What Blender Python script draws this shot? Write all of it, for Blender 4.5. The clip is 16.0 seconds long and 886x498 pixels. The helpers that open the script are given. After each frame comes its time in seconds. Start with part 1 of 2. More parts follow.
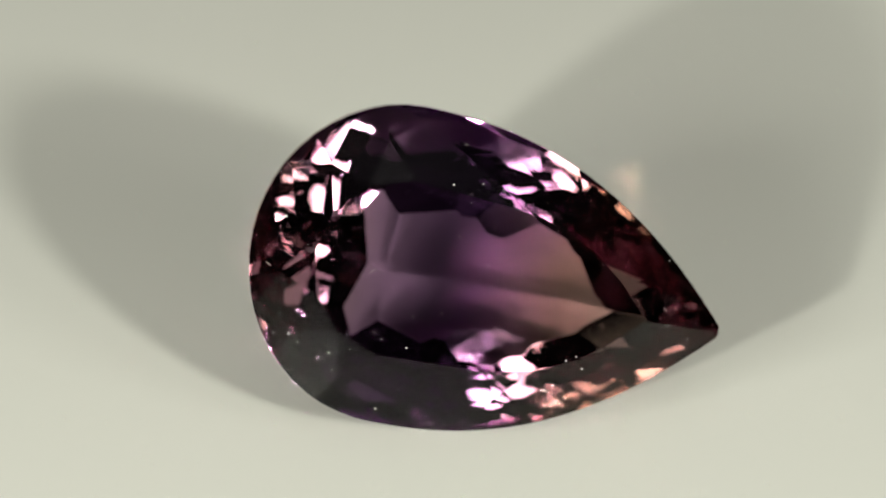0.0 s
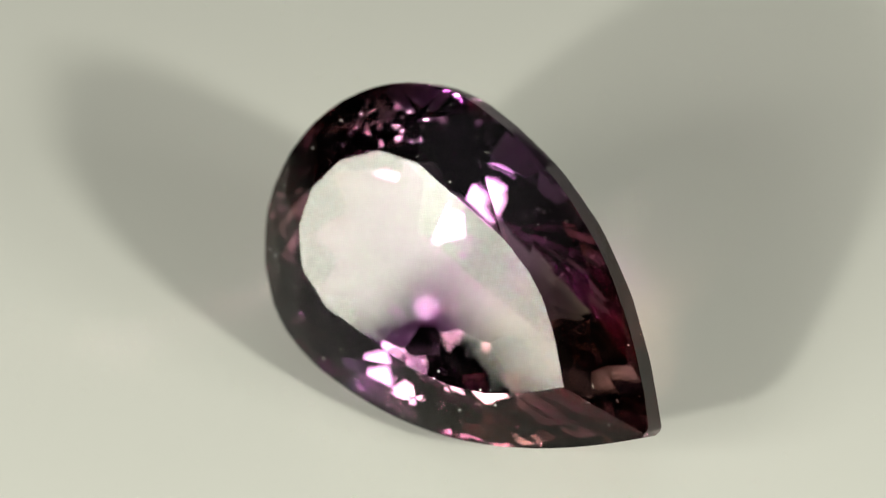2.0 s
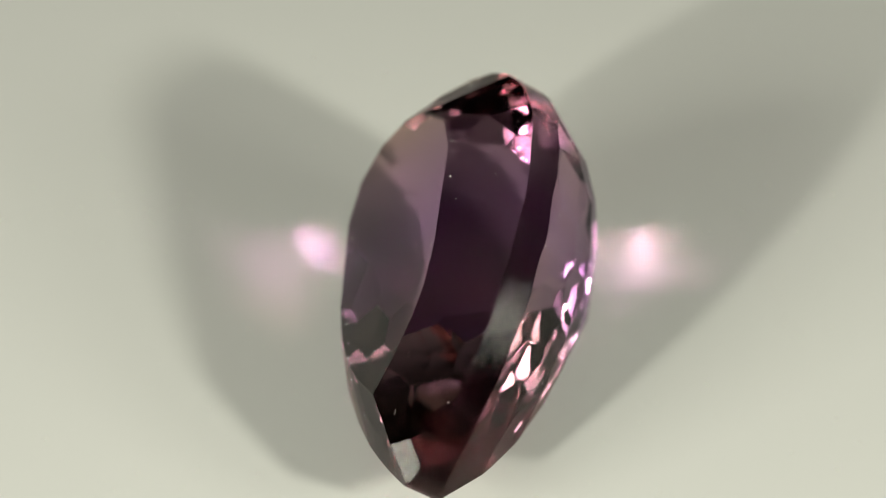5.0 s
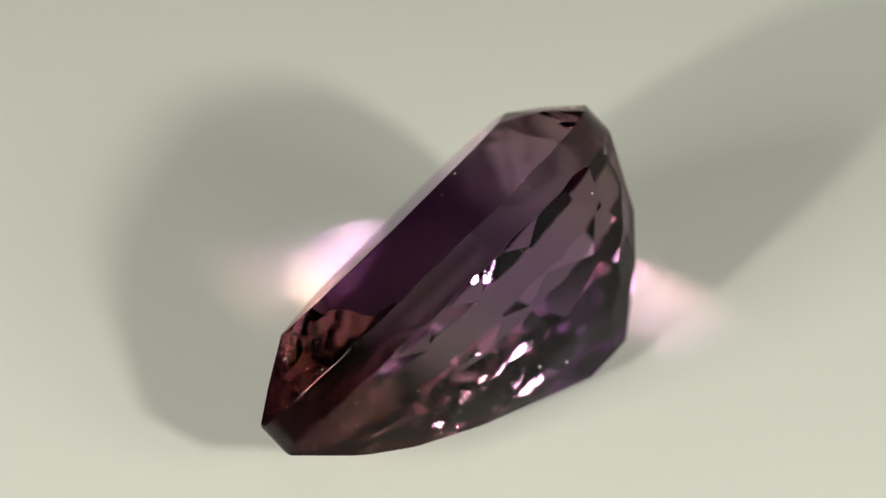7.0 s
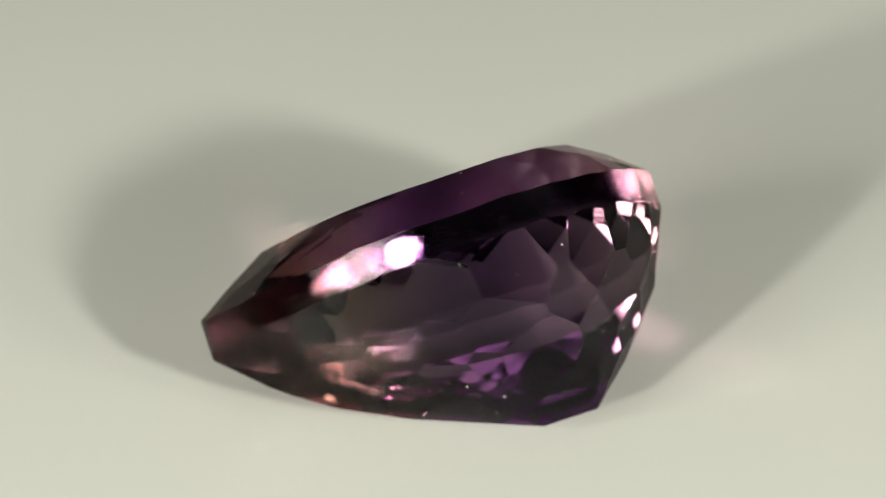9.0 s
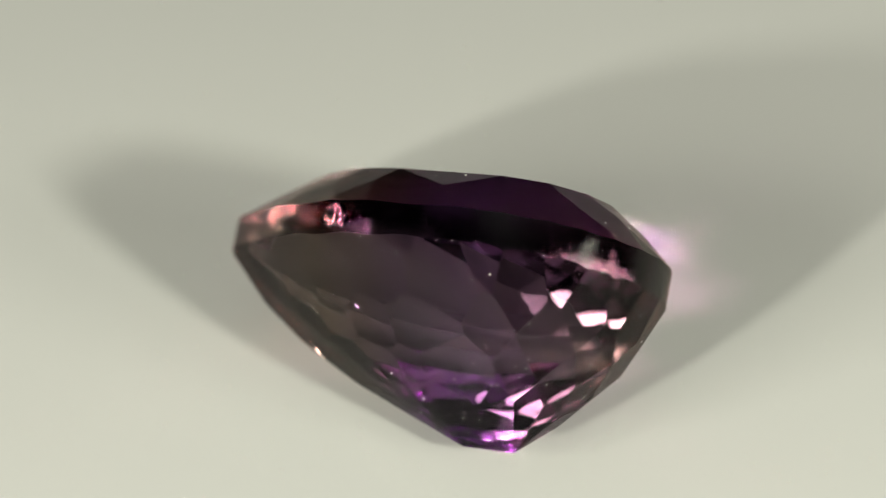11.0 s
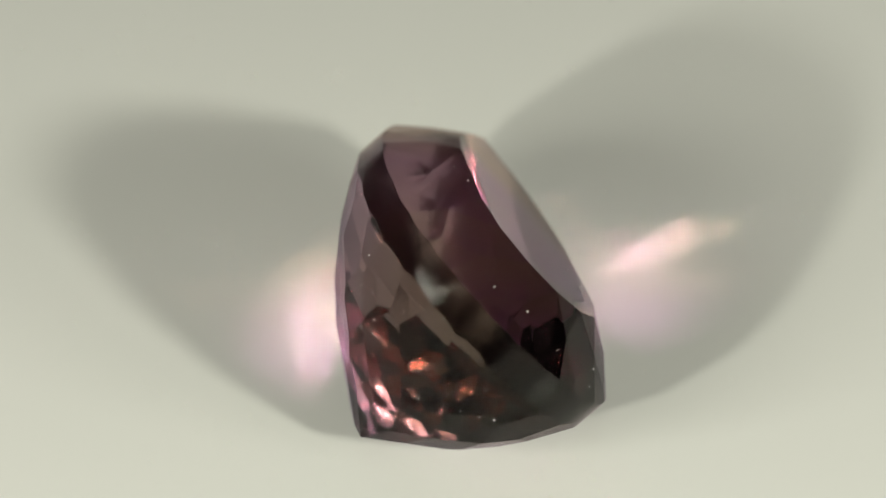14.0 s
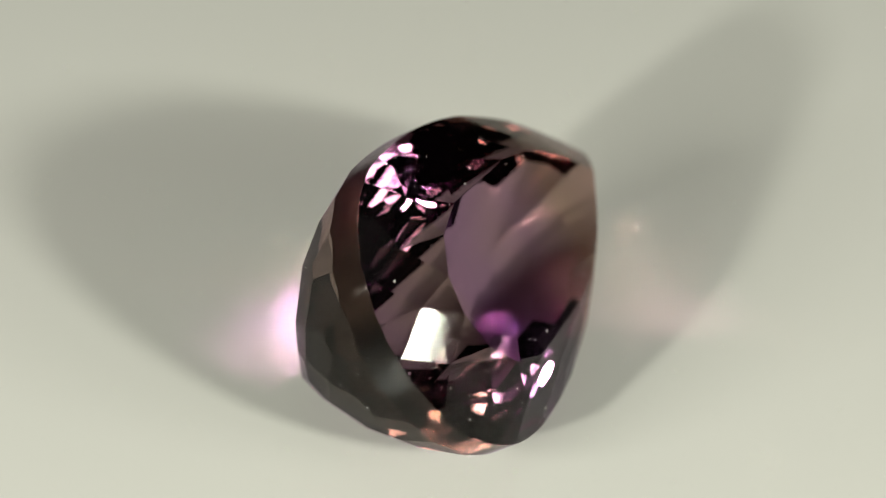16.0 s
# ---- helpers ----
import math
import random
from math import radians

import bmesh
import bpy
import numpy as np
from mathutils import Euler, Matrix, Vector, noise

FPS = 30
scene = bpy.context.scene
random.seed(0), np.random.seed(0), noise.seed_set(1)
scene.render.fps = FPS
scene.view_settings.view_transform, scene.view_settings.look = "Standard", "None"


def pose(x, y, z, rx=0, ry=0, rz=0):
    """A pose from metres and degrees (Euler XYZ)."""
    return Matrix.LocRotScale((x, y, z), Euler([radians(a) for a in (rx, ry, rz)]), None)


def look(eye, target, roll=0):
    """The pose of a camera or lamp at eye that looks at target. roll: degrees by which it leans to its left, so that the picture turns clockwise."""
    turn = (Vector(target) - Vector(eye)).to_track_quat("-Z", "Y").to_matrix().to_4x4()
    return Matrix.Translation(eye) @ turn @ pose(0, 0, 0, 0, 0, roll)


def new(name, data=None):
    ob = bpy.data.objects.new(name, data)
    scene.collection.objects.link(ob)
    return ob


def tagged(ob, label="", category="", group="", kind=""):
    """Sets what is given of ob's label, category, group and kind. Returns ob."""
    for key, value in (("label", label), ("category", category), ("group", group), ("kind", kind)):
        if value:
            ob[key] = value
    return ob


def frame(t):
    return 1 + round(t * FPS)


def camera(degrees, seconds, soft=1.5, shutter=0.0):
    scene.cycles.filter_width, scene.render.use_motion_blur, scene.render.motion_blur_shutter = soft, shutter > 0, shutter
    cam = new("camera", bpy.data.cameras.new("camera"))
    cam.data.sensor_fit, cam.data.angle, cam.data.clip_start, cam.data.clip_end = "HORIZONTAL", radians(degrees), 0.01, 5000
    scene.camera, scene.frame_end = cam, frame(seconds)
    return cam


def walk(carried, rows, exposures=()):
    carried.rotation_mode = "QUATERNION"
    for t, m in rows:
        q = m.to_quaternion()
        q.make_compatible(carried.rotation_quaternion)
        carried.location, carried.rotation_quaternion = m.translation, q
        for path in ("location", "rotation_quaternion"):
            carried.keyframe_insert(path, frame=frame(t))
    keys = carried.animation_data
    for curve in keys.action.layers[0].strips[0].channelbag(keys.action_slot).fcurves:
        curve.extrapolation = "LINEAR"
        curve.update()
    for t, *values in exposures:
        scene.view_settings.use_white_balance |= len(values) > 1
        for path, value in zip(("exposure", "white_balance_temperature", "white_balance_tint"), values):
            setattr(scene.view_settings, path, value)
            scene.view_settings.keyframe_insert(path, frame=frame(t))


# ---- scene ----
cam = camera(15, 16.0, soft=1.1)
EYE = (-0.00052, -0.07848, 0.07512)
TARGET = (-0.00052, 0.00000, 0.00526)
cam.data.dof.use_dof = True
cam.data.dof.focus_distance = 0.1022
cam.data.dof.aperture_fstop = 46.0
walk(cam, [(0.0, look(EYE, TARGET, -1.04)), (16.0, look(EYE, TARGET, -1.04))])

# ---- light ----
world = bpy.data.worlds.new("dim_room")
scene.world = world
world.use_nodes = True
# a dark room; an added glow high overhead, without known source, fills the shadows
wn, wl = world.node_tree.nodes, world.node_tree.links
wco, wsep, wpow, wmad = wn.new("ShaderNodeTexCoord"), wn.new("ShaderNodeSeparateXYZ"), wn.new("ShaderNodeMath"), wn.new("ShaderNodeMath")
wpow.operation, wmad.operation, wpow.use_clamp = "POWER", "MULTIPLY_ADD", True
wl.new(wco.outputs["Generated"], wsep.inputs["Vector"])
wlift = wn.new("ShaderNodeMath")
wlift.operation, wlift.use_clamp = "MULTIPLY", True
wlift.inputs[1].default_value = 1.0
wl.new(wsep.outputs["Z"], wlift.inputs[0])
wl.new(wlift.outputs["Value"], wpow.inputs[0])
wpow.inputs[1].default_value = 16.0
wl.new(wpow.outputs["Value"], wmad.inputs[0])
wmad.inputs[1].default_value, wmad.inputs[2].default_value = 0.42, 0.003
wl.new(wmad.outputs["Value"], wn["Background"].inputs["Strength"])
wn["Background"].inputs["Color"].default_value = (0.98, 1.0, 0.90, 1)
scene.cycles.sample_clamp_indirect = 0
scene.cycles.blur_glossy = 0
scene.cycles.max_bounces = 24
scene.cycles.glossy_bounces = 16
scene.cycles.transmission_bounces = 16


def lamp_head(name, azimuth, height, distance, width, depth, watts):
    """A flat round-edged lamp that looks at the stone."""
    a, e = radians(azimuth), radians(height)
    way = Vector((math.cos(a) * math.cos(e), math.sin(a) * math.cos(e), math.sin(e)))
    data = bpy.data.lights.new(name, "AREA")
    data.shape, data.size, data.size_y, data.energy = "ELLIPSE", width, depth, watts
    data.color = (1.0, 1.0, 0.85)
    new(name, data).matrix_world = look(way * distance, (0, 0, 0.004))


# each lamp: a bright core before its wide diffuser
lamp_head("key_lamp", -47, 30.5, 0.15, 0.0155, 0.0155, 0.129)
lamp_head("key_lamp_diffuser", -32, 26.5, 0.157, 0.046, 0.03, 0.046)
lamp_head("key_lamp", -128, 24.2, 0.15, 0.010, 0.010, 0.110)
lamp_head("key_lamp_diffuser", -138, 31, 0.157, 0.062, 0.04, 0.078)
lamp_head("key_lamp_bulb", -151, 26.0, 0.152, 0.016, 0.024, 0.017)


# ---- materials ----
def shader(name):
    m = bpy.data.materials.new(name)
    m.use_nodes = True
    m.node_tree.nodes.clear()
    return m, m.node_tree.nodes, m.node_tree.links


def ramp(nodes, stops):
    r = nodes.new("ShaderNodeValToRGB")
    while len(r.color_ramp.elements) < len(stops):
        r.color_ramp.elements.new(0.5)
    for e, (p, c) in zip(r.color_ramp.elements, stops):
        e.position, e.color = p, (*c, 1)
    return r


def gem_material(name, rough, grain=0.0, body=1.0, polish=0.0, shine=0.72):
    """Clear two-coloured quartz: violet in the middle, peach brown at both ends, in uneven growth zones."""
    m, nodes, links = shader(name)
    out = nodes.new("ShaderNodeOutputMaterial")
    co = nodes.new("ShaderNodeTexCoord")
    wob = nodes.new("ShaderNodeTexNoise")
    wob.inputs["Scale"].default_value = 180
    wob.inputs["Detail"].default_value = 3
    links.new(co.outputs["Object"], wob.inputs["Vector"])
    sep = nodes.new("ShaderNodeSeparateXYZ")
    links.new(co.outputs["Object"], sep.inputs["Vector"])
    sc = nodes.new("ShaderNodeMapRange")
    sc.inputs["From Min"].default_value, sc.inputs["From Max"].default_value = -0.0046, 0.0105
    links.new(sep.outputs["X"], sc.inputs["Value"])
    add = nodes.new("ShaderNodeMath")
    add.operation = "MULTIPLY_ADD"
    add.inputs[1].default_value = 0.22
    links.new(wob.outputs["Fac"], add.inputs[0])
    links.new(sc.outputs["Result"], add.inputs[2])
    zones = ramp(nodes, [(0.18, (0.85, 0.71, 0.64)), (0.36, (0.85, 0.64, 0.84)), (0.56, (0.82, 0.585, 0.87)), (0.76, (0.88, 0.74, 0.66)), (1.0, (0.83, 0.69, 0.66))])
    links.new(add.outputs["Value"], zones.inputs["Fac"])
    # darkness painted into the tint towards the keel, for light lost inside the stone
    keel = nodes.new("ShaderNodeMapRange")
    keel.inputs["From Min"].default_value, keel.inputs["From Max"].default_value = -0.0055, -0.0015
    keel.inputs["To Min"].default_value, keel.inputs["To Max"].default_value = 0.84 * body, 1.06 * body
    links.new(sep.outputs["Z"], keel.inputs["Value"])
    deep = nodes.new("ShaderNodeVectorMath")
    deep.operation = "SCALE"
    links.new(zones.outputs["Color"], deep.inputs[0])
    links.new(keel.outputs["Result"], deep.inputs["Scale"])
    refr = nodes.new("ShaderNodeBsdfRefraction")
    refr.inputs["IOR"].default_value = 1.548
    refr.inputs["Roughness"].default_value = rough
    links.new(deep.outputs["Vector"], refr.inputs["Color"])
    gloss = nodes.new("ShaderNodeBsdfGlossy")
    # the stone takes colour out of light that is thrown back inside it; outer reflections stay colourless, dimmed by
    # shine
    inner = nodes.new("ShaderNodeMixRGB")
    inner.blend_type = "MIX"
    inner.inputs["Color1"].default_value = (shine, shine, shine, 1)
    depth = ramp(nodes, [(0.12, (0.72, 0.57, 0.46)), (0.30, (0.87, 0.73, 0.89)), (0.60, (0.85, 0.71, 0.92)), (0.78, (0.72, 0.57, 0.52)), (1.0, (0.57, 0.46, 0.47))])
    links.new(add.outputs["Value"], depth.inputs["Fac"])
    links.new(depth.outputs["Color"], inner.inputs["Color2"])
    links.new(inner.outputs["Color"], gloss.inputs["Color"])
    gloss.inputs["Roughness"].default_value = rough
    fres = nodes.new("ShaderNodeFresnel")
    fres.inputs["IOR"].default_value = 1.48
    mix = nodes.new("ShaderNodeMixShader")
    links.new(fres.outputs["Fac"], mix.inputs["Fac"])
    links.new(fres.outputs["Fac"], inner.inputs["Fac"])
    links.new(refr.outputs["BSDF"], mix.inputs[1])
    links.new(gloss.outputs["BSDF"], mix.inputs[2])
    links.new(mix.outputs["Shader"], out.inputs["Surface"])
    if polish:
        # faint orange peel and polishing lines, in the gloss alone
        lines = nodes.new("ShaderNodeTexNoise")
        lines.inputs["Scale"].default_value = 14000
        lines.inputs["Detail"].default_value = 1
        stretch = nodes.new("ShaderNodeMapping")
        stretch.inputs["Rotation"].default_value = (0.3, 0.5, 0.7)
        stretch.inputs["Scale"].default_value = (0.06, 1.0, 1.0)
        links.new(co.outputs["Object"], stretch.inputs["Vector"])
        links.new(stretch.outputs["Vector"], lines.inputs["Vector"])
        peel = nodes.new("ShaderNodeBump")
        peel.inputs["Strength"].default_value = polish
        peel.inputs["Distance"].default_value = 0.000004
        links.new(lines.outputs["Fac"], peel.inputs["Height"])
        links.new(peel.outputs["Normal"], gloss.inputs["Normal"])
    if grain:
        fine = nodes.new("ShaderNodeTexNoise")
        fine.inputs["Scale"].default_value = 20000
        fine.inputs["Detail"].default_value = 4
        links.new(co.outputs["Object"], fine.inputs["Vector"])
        bump = nodes.new("ShaderNodeBump")
        bump.inputs["Strength"].default_value = grain
        bump.inputs["Distance"].default_value = 0.00002
        links.new(fine.outputs["Fac"], bump.inputs["Height"])
        for n in (refr, gloss):
            links.new(bump.outputs["Normal"], n.inputs["Normal"])
    return m


def sheet_material():
    """Satin white acrylic with faint cloudy stains, which throws the lamps on at low angles."""
    m, nodes, links = shader("white_acrylic")
    out = nodes.new("ShaderNodeOutputMaterial")
    bsdf = nodes.new("ShaderNodeBsdfPrincipled")
    co = nodes.new("ShaderNodeTexCoord")
    big = nodes.new("ShaderNodeTexNoise")
    big.inputs["Scale"].default_value = 60
    big.inputs["Detail"].default_value = 5
    links.new(co.outputs["Object"], big.inputs["Vector"])
    tone = ramp(nodes, [(0.3, (0.775, 0.775, 0.75)), (0.7, (0.79, 0.79, 0.765))])
    links.new(big.outputs["Fac"], tone.inputs["Fac"])
    links.new(tone.outputs["Color"], bsdf.inputs["Base Color"])
    bsdf.inputs["Roughness"].default_value = 0.2
    bsdf.inputs["Specular IOR Level"].default_value = 0.5
    fine = nodes.new("ShaderNodeTexNoise")
    fine.inputs["Scale"].default_value = 2500
    links.new(co.outputs["Object"], fine.inputs["Vector"])
    bump = nodes.new("ShaderNodeBump")
    bump.inputs["Strength"].default_value = 0.08
    bump.inputs["Distance"].default_value = 0.00003
    links.new(fine.outputs["Fac"], bump.inputs["Height"])
    links.new(bump.outputs["Normal"], bsdf.inputs["Normal"])
    links.new(bsdf.outputs["BSDF"], out.inputs["Surface"])
    return m


def dark_material():
    """Dark stained board with a fine grain, for the added table and the foot, both out of view."""
    m, nodes, links = shader("unseen_dark_board")
    out = nodes.new("ShaderNodeOutputMaterial")
    bsdf = nodes.new("ShaderNodeBsdfPrincipled")
    co = nodes.new("ShaderNodeTexCoord")
    grain = nodes.new("ShaderNodeTexNoise")
    grain.inputs["Scale"].default_value = 90
    grain.inputs["Detail"].default_value = 6
    links.new(co.outputs["Object"], grain.inputs["Vector"])
    tone = ramp(nodes, [(0.3, (0.022, 0.020, 0.018)), (0.7, (0.040, 0.036, 0.032))])
    links.new(grain.outputs["Fac"], tone.inputs["Fac"])
    links.new(tone.outputs["Color"], bsdf.inputs["Base Color"])
    bsdf.inputs["Roughness"].default_value = 0.6
    links.new(bsdf.outputs["BSDF"], out.inputs["Surface"])
    return m


def dust_material():
    m, nodes, links = shader("pale_dust")
    out = nodes.new("ShaderNodeOutputMaterial")
    bsdf = nodes.new("ShaderNodeBsdfPrincipled")
    bsdf.inputs["Base Color"].default_value = (0.85, 0.8, 0.78, 1)
    bsdf.inputs["Roughness"].default_value = 0.8
    links.new(bsdf.outputs["BSDF"], out.inputs["Surface"])
    return m


# shine darkens the plate's reflection in the gloss colour; only the table keeps it whole
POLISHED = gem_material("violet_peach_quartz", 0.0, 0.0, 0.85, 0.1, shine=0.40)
FULL_REFLECTION = gem_material("full_reflection_quartz", 0.0, shine=1.0)
# same quartz, its tint lowered to paint in the darkness inside the crown
DIMMED_CROWN = gem_material("dimmed_crown_quartz", 0.0, 0.0, 0.72, 0.1, shine=0.62)
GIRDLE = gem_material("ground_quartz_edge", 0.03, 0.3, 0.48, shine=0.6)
SHEET = sheet_material()
UNSEEN_DARK = dark_material()
DUST = dust_material()


def part(name, bm, material, parent, label=""):
    mesh = bpy.data.meshes.new(name)
    bm.to_mesh(mesh)
    bm.free()
    mesh.materials.append(material)
    ob = new(name, mesh)
    ob.parent = parent
    return tagged(ob, label)


# ---- the added dark table, out of view, and the white turning plate under the stone ----
def unseen_dark_table():
    # added so that the stone finds darkness beyond the plate
    bm = bmesh.new()
    bmesh.ops.create_cube(bm, size=1)
    bmesh.ops.scale(bm, vec=(1.4, 1.2, 0.03), verts=bm.verts)
    bmesh.ops.translate(bm, vec=(0, 0.1, -0.039), verts=bm.verts)
    bmesh.ops.bevel(bm, geom=bm.edges[:], offset=0.003, segments=3, affect="EDGES")
    ob = part("ground", bm, UNSEEN_DARK, None)
    return tagged(ob, "added dark matt table top, out of view, under the turning plate", "table top", kind="structure")


def ring_body(profile, steps):
    """A turned body from (radius, height) pairs, closed at the axis."""
    bm = bmesh.new()
    rings = [[bm.verts.new((r * math.cos(2 * math.pi * i / steps), r * math.sin(2 * math.pi * i / steps), z)) for i in range(steps)] for r, z in profile]
    for a, b in zip(rings, rings[1:]):
        for i in range(steps):
            j = (i + 1) % steps
            bm.faces.new((a[i], a[j], b[j], b[i]))
    bm.faces.new(rings[-1])
    bm.faces.new(list(reversed(rings[0])))
    bmesh.ops.recalc_face_normals(bm, faces=bm.faces[:])
    return bm


def turning_plate():
    plate = new("turntable")
    plate.location = (0, 0, -0.024)
    tagged(plate, "plain satin off-white turning plate carrying the stone", "turntable")
    # radius assumed, kept small to leave dark surroundings for the stone
    disc = part("disc", ring_body([(0.0765, 0.016), (0.0778, 0.0165), (0.078, 0.0185), (0.078, 0.0225), (0.0776, 0.0236), (0.0765, 0.024)], 128), SHEET, plate)
    foot = part("foot", ring_body([(0.05, 0.0), (0.052, 0.001), (0.052, 0.0155), (0.05, 0.016)], 96), UNSEEN_DARK, plate, "dark base under the plate")
    return plate


unseen_dark_table()
PLATE = turning_plate()


# ---- the cut stone, in millimetres in its own frame: table up, tip along x ----
BACK, HALF, TIP, POWER = 4.652, 4.896, 10.376, 2.289
GIRDLE_H, CROWN_H, TABLE_S, PAV_H = 0.983, 1.587, 0.518, 5.432
KEEL = (Vector((-0.760, -0.511)), Vector((0.950, -0.511)))  # a little off the middle
SPINE = (Vector((-0.450, 0)), Vector((4.850, 0)))
BLUNT = 0.16
WIDE = 1.03  # one flank is a little fuller
WORN = 0.000038


def pear(n):
    """One side of the outline, tip to back: points and outward normals."""
    pts = []
    for i in range(n + 1):
        x = TIP * (1 - i / n)
        y = HALF * (1 - (x / TIP) ** POWER)
        slope = -HALF * POWER / TIP * (x / TIP) ** (POWER - 1)
        pts.append((Vector((x, y)), Vector((-slope, 1)).normalized()))
    for i in range(1, n + 1):
        b = math.pi / 2 * i / n
        pts.append((Vector((-BACK * math.sin(b), HALF * math.cos(b))), Vector((-math.sin(b) / BACK, math.cos(b) / HALF)).normalized()))
    return pts


DENSE = pear(200)
ARC = [0.0]
for (a, _), (b, _) in zip(DENSE, DENSE[1:]):
    ARC.append(ARC[-1] + (b - a).length)
ARC = [a / ARC[-1] for a in ARC]


def direction(u):
    """The outline's normal at the share u of the way round: 0 tip, 1 back, negative on the other side."""
    side, v = (1, u) if u >= 0 else (-1, -u)
    if v > 1:
        side, v = -side, 2 - v
    i = min(range(len(ARC)), key=lambda k: abs(ARC[k] - v))
    n = DENSE[i][1]
    return Vector((n.x, side * n.y))


def reach(n, s):
    """How far the ring of scale s goes along n: the pear at 1, the keel at 0."""
    full = max(max(p.x * n.x + p.y * n.y, p.x * n.x - WIDE * p.y * n.y) for p, _ in DENSE[::4])
    return s * full + (1 - s) * max(k.dot(n) for k in KEEL)


def reach_up(n, s):
    """The same above the girdle: the table keeps a longer, slimmer pear."""
    full = max(max(p.x * n.x + p.y * n.y, p.x * n.x - WIDE * p.y * n.y) for p, _ in DENSE[::4])
    return s * full + (1 - s) * max(k.dot(n) for k in SPINE)


def facet(u, z0, s0, z1, s1, rule):
    """The plane (normal, offset) that touches ring s0 at height z0 and ring s1 at height z1, facing the outline at u."""
    n = direction(u)
    r0, r1 = rule(n, s0), rule(n, s1)
    up = (r0 - r1) / (z1 - z0)
    v = Vector((n.x, n.y, up))
    k = v.length
    return v / k, (r0 + up * z0) / k


def cut(faces, normal, offset, tag):
    """Cut a convex body, a list of (corners, tag), by one plane."""
    kept, rim = [], []
    for pts, old in faces:
        d = [p.dot(normal) - offset for p in pts]
        if max(d) <= 1e-6:
            kept.append((pts, old))
            continue
        res = []
        for i, p in enumerate(pts):
            j = (i + 1) % len(pts)
            if d[i] <= 0:
                res.append(p)
            if (d[i] <= 0) != (d[j] <= 0):
                q = p.lerp(pts[j], d[i] / (d[i] - d[j]))
                res.append(q)
                rim.append(q)
        if len(res) > 2:
            kept.append((res, old))
    if len(rim) > 2:
        c = sum(rim, Vector()) / len(rim)
        ax = normal.orthogonal().normalized()
        ay = normal.cross(ax)
        rim.sort(key=lambda q: math.atan2((q - c).dot(ay), (q - c).dot(ax)))
        flat = [rim[0]]
        for q in rim[1:]:
            if (q - flat[-1]).length > 1e-4:
                flat.append(q)
        if len(flat) > 3 and (flat[0] - flat[-1]).length < 1e-4:
            flat.pop()
        if len(flat) > 2:
            kept.append((flat, tag))
    return kept


def meet(*planes):
    """The point in which three planes (normal, offset) meet."""
    return Matrix([p[0] for p in planes]).inverted() @ Vector([p[1] for p in planes])


def through_points(u, low, high):
    """A plane that faces the outline at u and holds two points: (distance along the normal, height) or a place."""
    n = direction(u)
    (r0, z0), (r1, z1) = [(p.x * n.x + p.y * n.y, p.z) if isinstance(p, Vector) else p for p in (low, high)]
    v = Vector((n.x, n.y, (r0 - r1) / (z1 - z0)))
    return v.normalized(), (r0 + v.z * z0) / v.length


def warp(v):
    """Evenly counted facets stand a little wider along the straight flanks."""
    k = abs(v)
    k = WARP * k if k < 0.5 else WARP * 0.5 + (2 - WARP) * (k - 0.5)
    return math.copysign(k, v)


SIDE = 8  # main facets on each side, tip to back
WARP = 0.91
KITE_TIP = 0.07
STAR_LOW = 0.57
# corners of the diamond net below the girdle, row by row: height and ring
NET = [(-1.01, 1.0), (-1.31, 0.972), (-2.30, 0.88), (-3.38, 0.74), (-4.40, 0.553), (-5.22, 0.346), (-6.415, 0.0)]


def crown_planes(slip):
    """Stars round the table, kites from its corners to the girdle, two halves between each pair of kites."""
    top = (Vector((0, 0, 1)), CROWN_H)
    made = []
    for side in (1, -1):
        stars, kites = [], []
        for j in range(SIDE):
            u = side * (j + 0.5) / SIDE
            n = direction(u)
            stars.append((u, (Vector((n.x, n.y, 0)), reach_up(n, TABLE_S) + slip.uniform(-0.03, 0.03))))
        corners = []
        for j in range(SIDE):
            if j == 0:
                n, o = stars[0][1]
                corners.append(Vector((o / n.x, 0, CROWN_H)))
            else:
                corners.append(meet(stars[j - 1][1], stars[j][1], top))
        n, o = stars[-1][1]
        corners.append(Vector((o / n.x, 0, CROWN_H)))
        for j, corner in enumerate(corners):
            u = side * (KITE_TIP if j == 0 else j / SIDE)
            n = direction(u)
            kites.append((u, through_points(u, (reach(n, 1), 0.06), corner)))
        for j in range(SIDE):
            su, (n, o) = stars[j]
            level = (Vector((0, 0, 1)), CROWN_H * (STAR_LOW + slip.uniform(-0.03, 0.03)))
            low = meet(kites[j][1], kites[j + 1][1], level)
            made.append(through_points(su, low, (o, CROWN_H)))
            for k in (0.25, 0.75):
                u = kites[j][0] + (kites[j + 1][0] - kites[j][0]) * k
                n = direction(u)
                made.append(through_points(u, (reach(n, 1), slip.uniform(-0.05, 0.05)), low))
        # the pair of small halves that meet in the ridge at the tip
        level = (Vector((0, 0, 1)), CROWN_H * STAR_LOW)
        ridge = meet(kites[0][1], (Vector((0, 1, 0)), 0), level)
        n = direction(side * 0.012)
        made.append(through_points(side * 0.012, (reach(n, 1), 0.0), ridge))
        made += [k for _u, k in (kites if side == 1 else kites[:-1])]
    return made


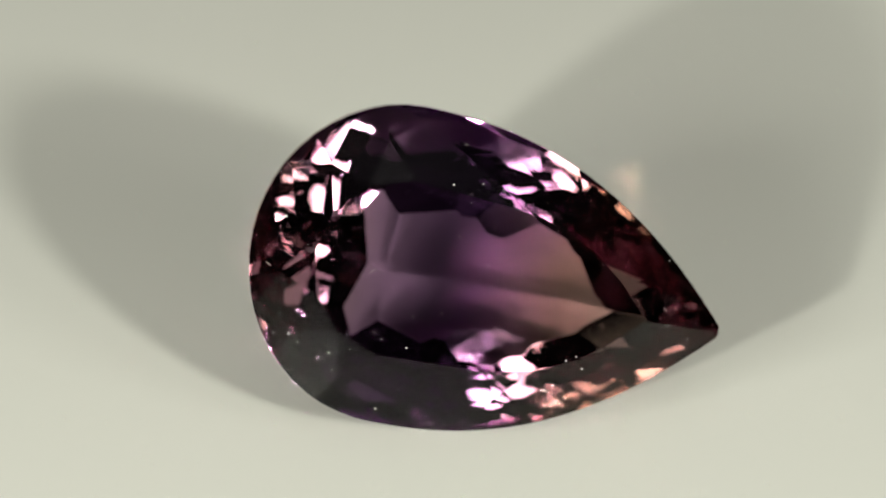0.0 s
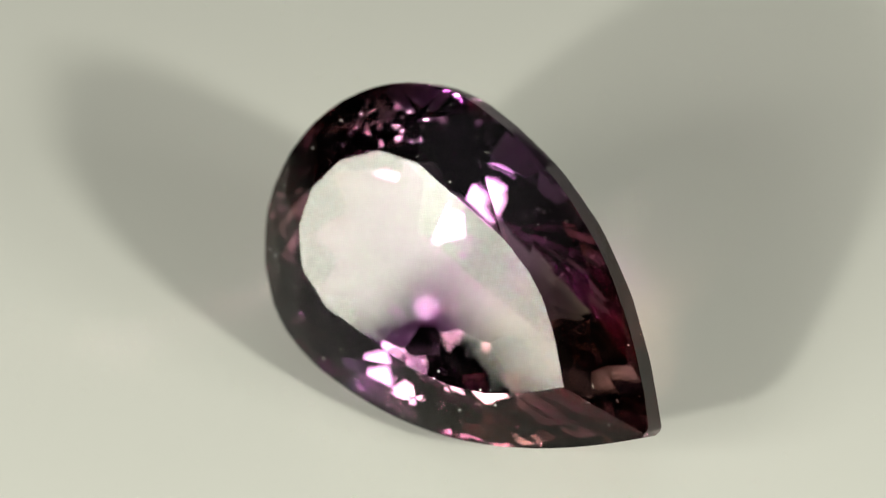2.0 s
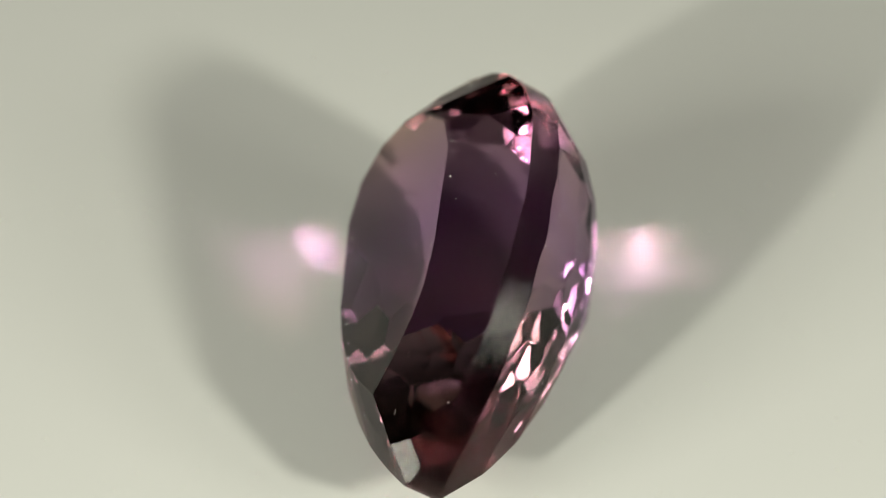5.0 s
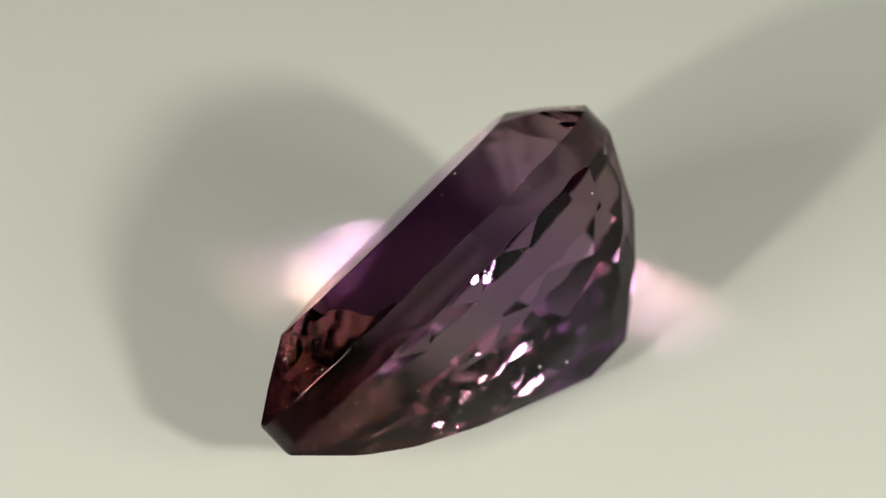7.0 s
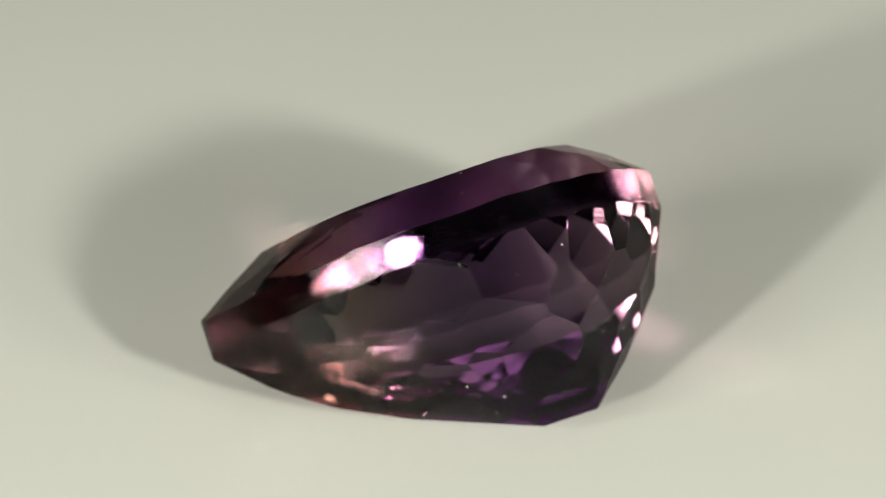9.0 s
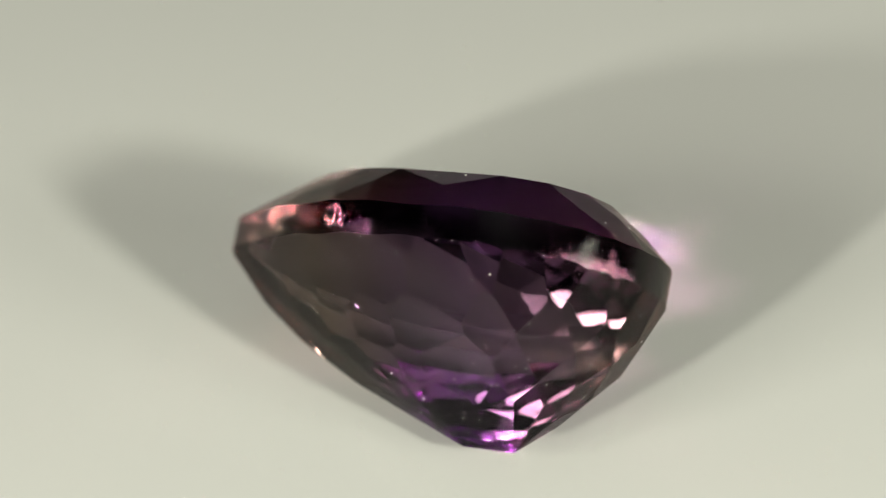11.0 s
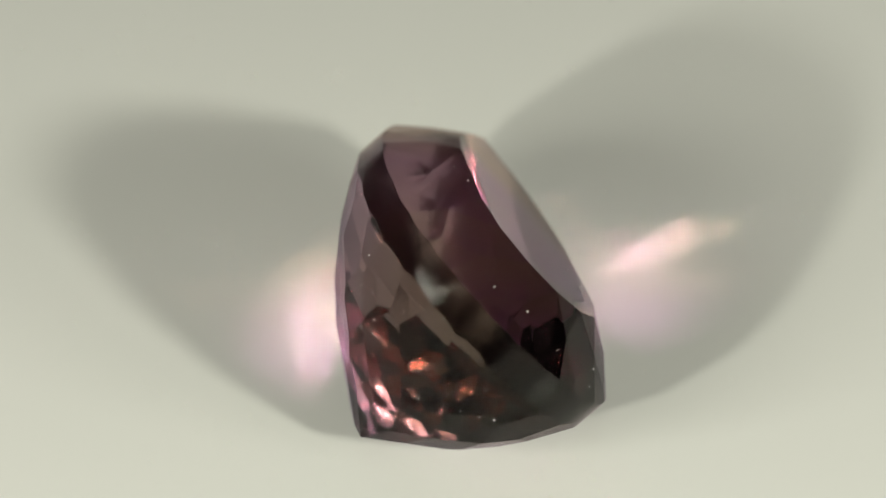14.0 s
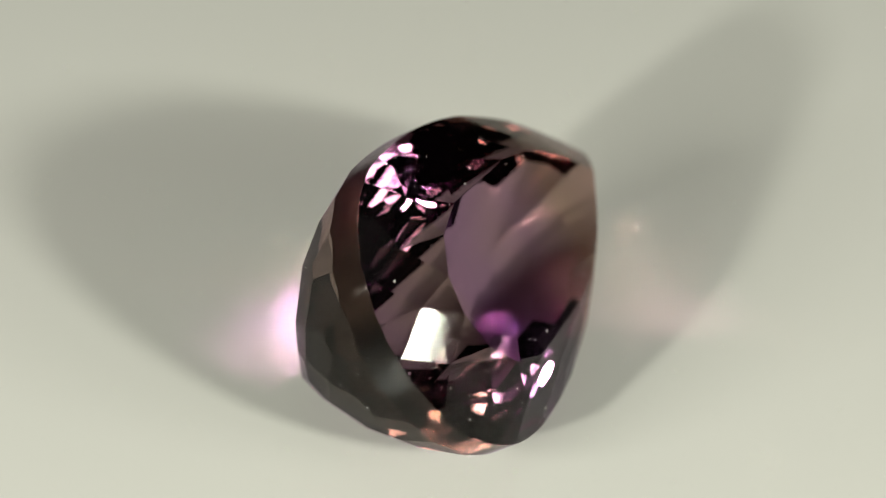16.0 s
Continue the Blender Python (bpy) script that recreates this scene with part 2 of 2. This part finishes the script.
def net_planes(slip):
    """Rows of diamonds, each row half a step beside the row above it."""
    made = []
    for k in range(len(NET) - 2):
        (z0, s0), (z1, s1) = NET[k], NET[k + 2]
        for i in range(2 * SIDE):
            v = -1 + (i + (0.5 if k % 2 == 0 else 0.0)) / SIDE
            u = warp(v) + slip.uniform(-0.006, 0.006)
            for w in ([0.02, -0.02] if abs(v) < 1e-6 else [u]):
                made.append(facet(w, z0, s0, z1, s1 + slip.uniform(-0.012, 0.012) * (s1 > 0), reach))
    return made


def cut_stone():
    box = [Vector((x, y, z)) for z in (-12, 12) for x, y in ((-14, -14), (14, -14), (14, 14), (-14, 14))]
    faces = [([box[i] for i in f], "x") for f in ((3, 2, 1, 0), (4, 5, 6, 7), (0, 1, 5, 4), (1, 2, 6, 5), (2, 3, 7, 6), (3, 0, 4, 7))]
    planes = [(Vector((0, 0, 1)), CROWN_H, "table_facet"), (Vector((0, 0, -1)), GIRDLE_H + PAV_H - 0.02, "pavilion"), (Vector((1, 0, 0)), TIP - BLUNT, "girdle")]
    for i in range(64):
        n = direction(-1 + (i + 0.5) / 32)
        planes.append((Vector((n.x, n.y, 0)), reach(n, 1), "girdle"))
    slip = random.Random(11)  # small slips of the cutter
    planes += [(n, o, "crown") for n, o in crown_planes(slip)]
    planes += [(n, o, "pavilion") for n, o in net_planes(slip)]
    for n, o, tag in planes:
        faces = cut(faces, n, o, tag)
    return faces


REST = pose(-0.001879, -0.000635, 0, 0, 0, -21.729) @ pose(0, 0, 0, 50.555) @ pose(0, 0, 0, 0, 20.399)


def gemstone():
    faces = cut_stone()
    turn = REST.to_3x3()
    low = min((turn @ p).z for pts, _ in faces for p in pts)
    seat = Matrix.Translation((REST.translation.x, REST.translation.y, -low * 0.001)) @ turn.to_4x4()
    stone = new("gemstone")
    tagged(stone, "pear-cut violet and peach quartz gem lying tilted on a white plate", "gemstone")
    labels = {"table_facet": "large flat pear-shaped top facet", "crown": "faceted violet and brown upper slope", "girdle": "narrow ground edge band with scalloped rims", "pavilion": "deep lower part with rows of diamond facets"}
    names = list(labels)
    body = bmesh.new()
    mark = body.faces.layers.int.new("part")
    for pts, tag in faces:
        f = body.faces.new([body.verts.new(p * 0.001) for p in pts])
        f[mark] = names.index(tag)
    bmesh.ops.remove_doubles(body, verts=body.verts[:], dist=4e-6)
    # worn facet edges, a hundredth of a millimetre wide
    worn = [e for e in body.edges if len(e.link_faces) == 2 and 2 > e.calc_face_angle(0) > 0.06 and [f[mark] for f in e.link_faces] != [2, 2]]
    bmesh.ops.bevel(body, geom=worn, offset=WORN, segments=1, affect="EDGES", clamp_overlap=True)
    for k, name in enumerate(names):
        bm = body.copy()
        layer = bm.faces.layers.int["part"]
        bmesh.ops.delete(bm, geom=[f for f in bm.faces if f[layer] != k], context="FACES")
        for f in bm.faces:
            f.smooth = name == "girdle"
        ob = part(name, bm, {"girdle": GIRDLE, "crown": DIMMED_CROWN, "table_facet": FULL_REFLECTION}.get(name, POLISHED), stone, labels[name])
        ob.matrix_basis = seat
    body.free()
    bm = bmesh.new()
    rnd = random.Random(5)
    fans = [(pts[0], pts[i], pts[i + 1], tag) for pts, tag in faces if tag != "girdle" for i in range(1, len(pts) - 1)]
    sizes = [(b - a).cross(c - a).length for a, b, c, _tag in fans]
    for k in range(150):
        pts = rnd.choices(fans, sizes)[0][:3]
        u, v = sorted((rnd.random(), rnd.random()))
        p = pts[0] * u + pts[1] * (v - u) + pts[2] * (1 - v)
        size = rnd.choice((7e-6, 9e-6, 11e-6, 15e-6, 22e-6, 34e-6))
        ball = bmesh.ops.create_icosphere(bm, subdivisions=1, radius=size)["verts"]
        if k % 5 == 0:  # a lint fibre lying on its facet
            n = (pts[1] - pts[0]).cross(pts[2] - pts[1]).normalized()
            along = (pts[1] - pts[0]).normalized()
            along.rotate(Matrix.Rotation(rnd.uniform(0, 6.28), 3, n))
            for v in ball:
                v.co = along * (v.co.dot(along) * rnd.uniform(12, 16)) * (7e-6 / size) + (v.co - along * v.co.dot(along)) * (4e-6 / size)
        bmesh.ops.translate(bm, vec=p * 0.001, verts=ball)
    dust = part("dust", bm, DUST, stone, "pale dust specks on the polished facets")
    dust.matrix_basis = seat
    tagged(dust, kind="stuff")
    return stone


STONE = gemstone()


def motions():
    """Plate and stone turn clockwise, seen from above, about the plate's axis."""
    times = [0, 0.1, 0.2] + [0.5 * i for i in range(1, 32)] + [15.8, 15.9, 16.0]
    walk(STONE, [(t, pose(0, 0, 0, 0, 0, -18.084 * t)) for t in times])
    walk(PLATE, [(t, pose(0, 0, -0.024, 0, 0, -18.084 * t)) for t in times])


motions()
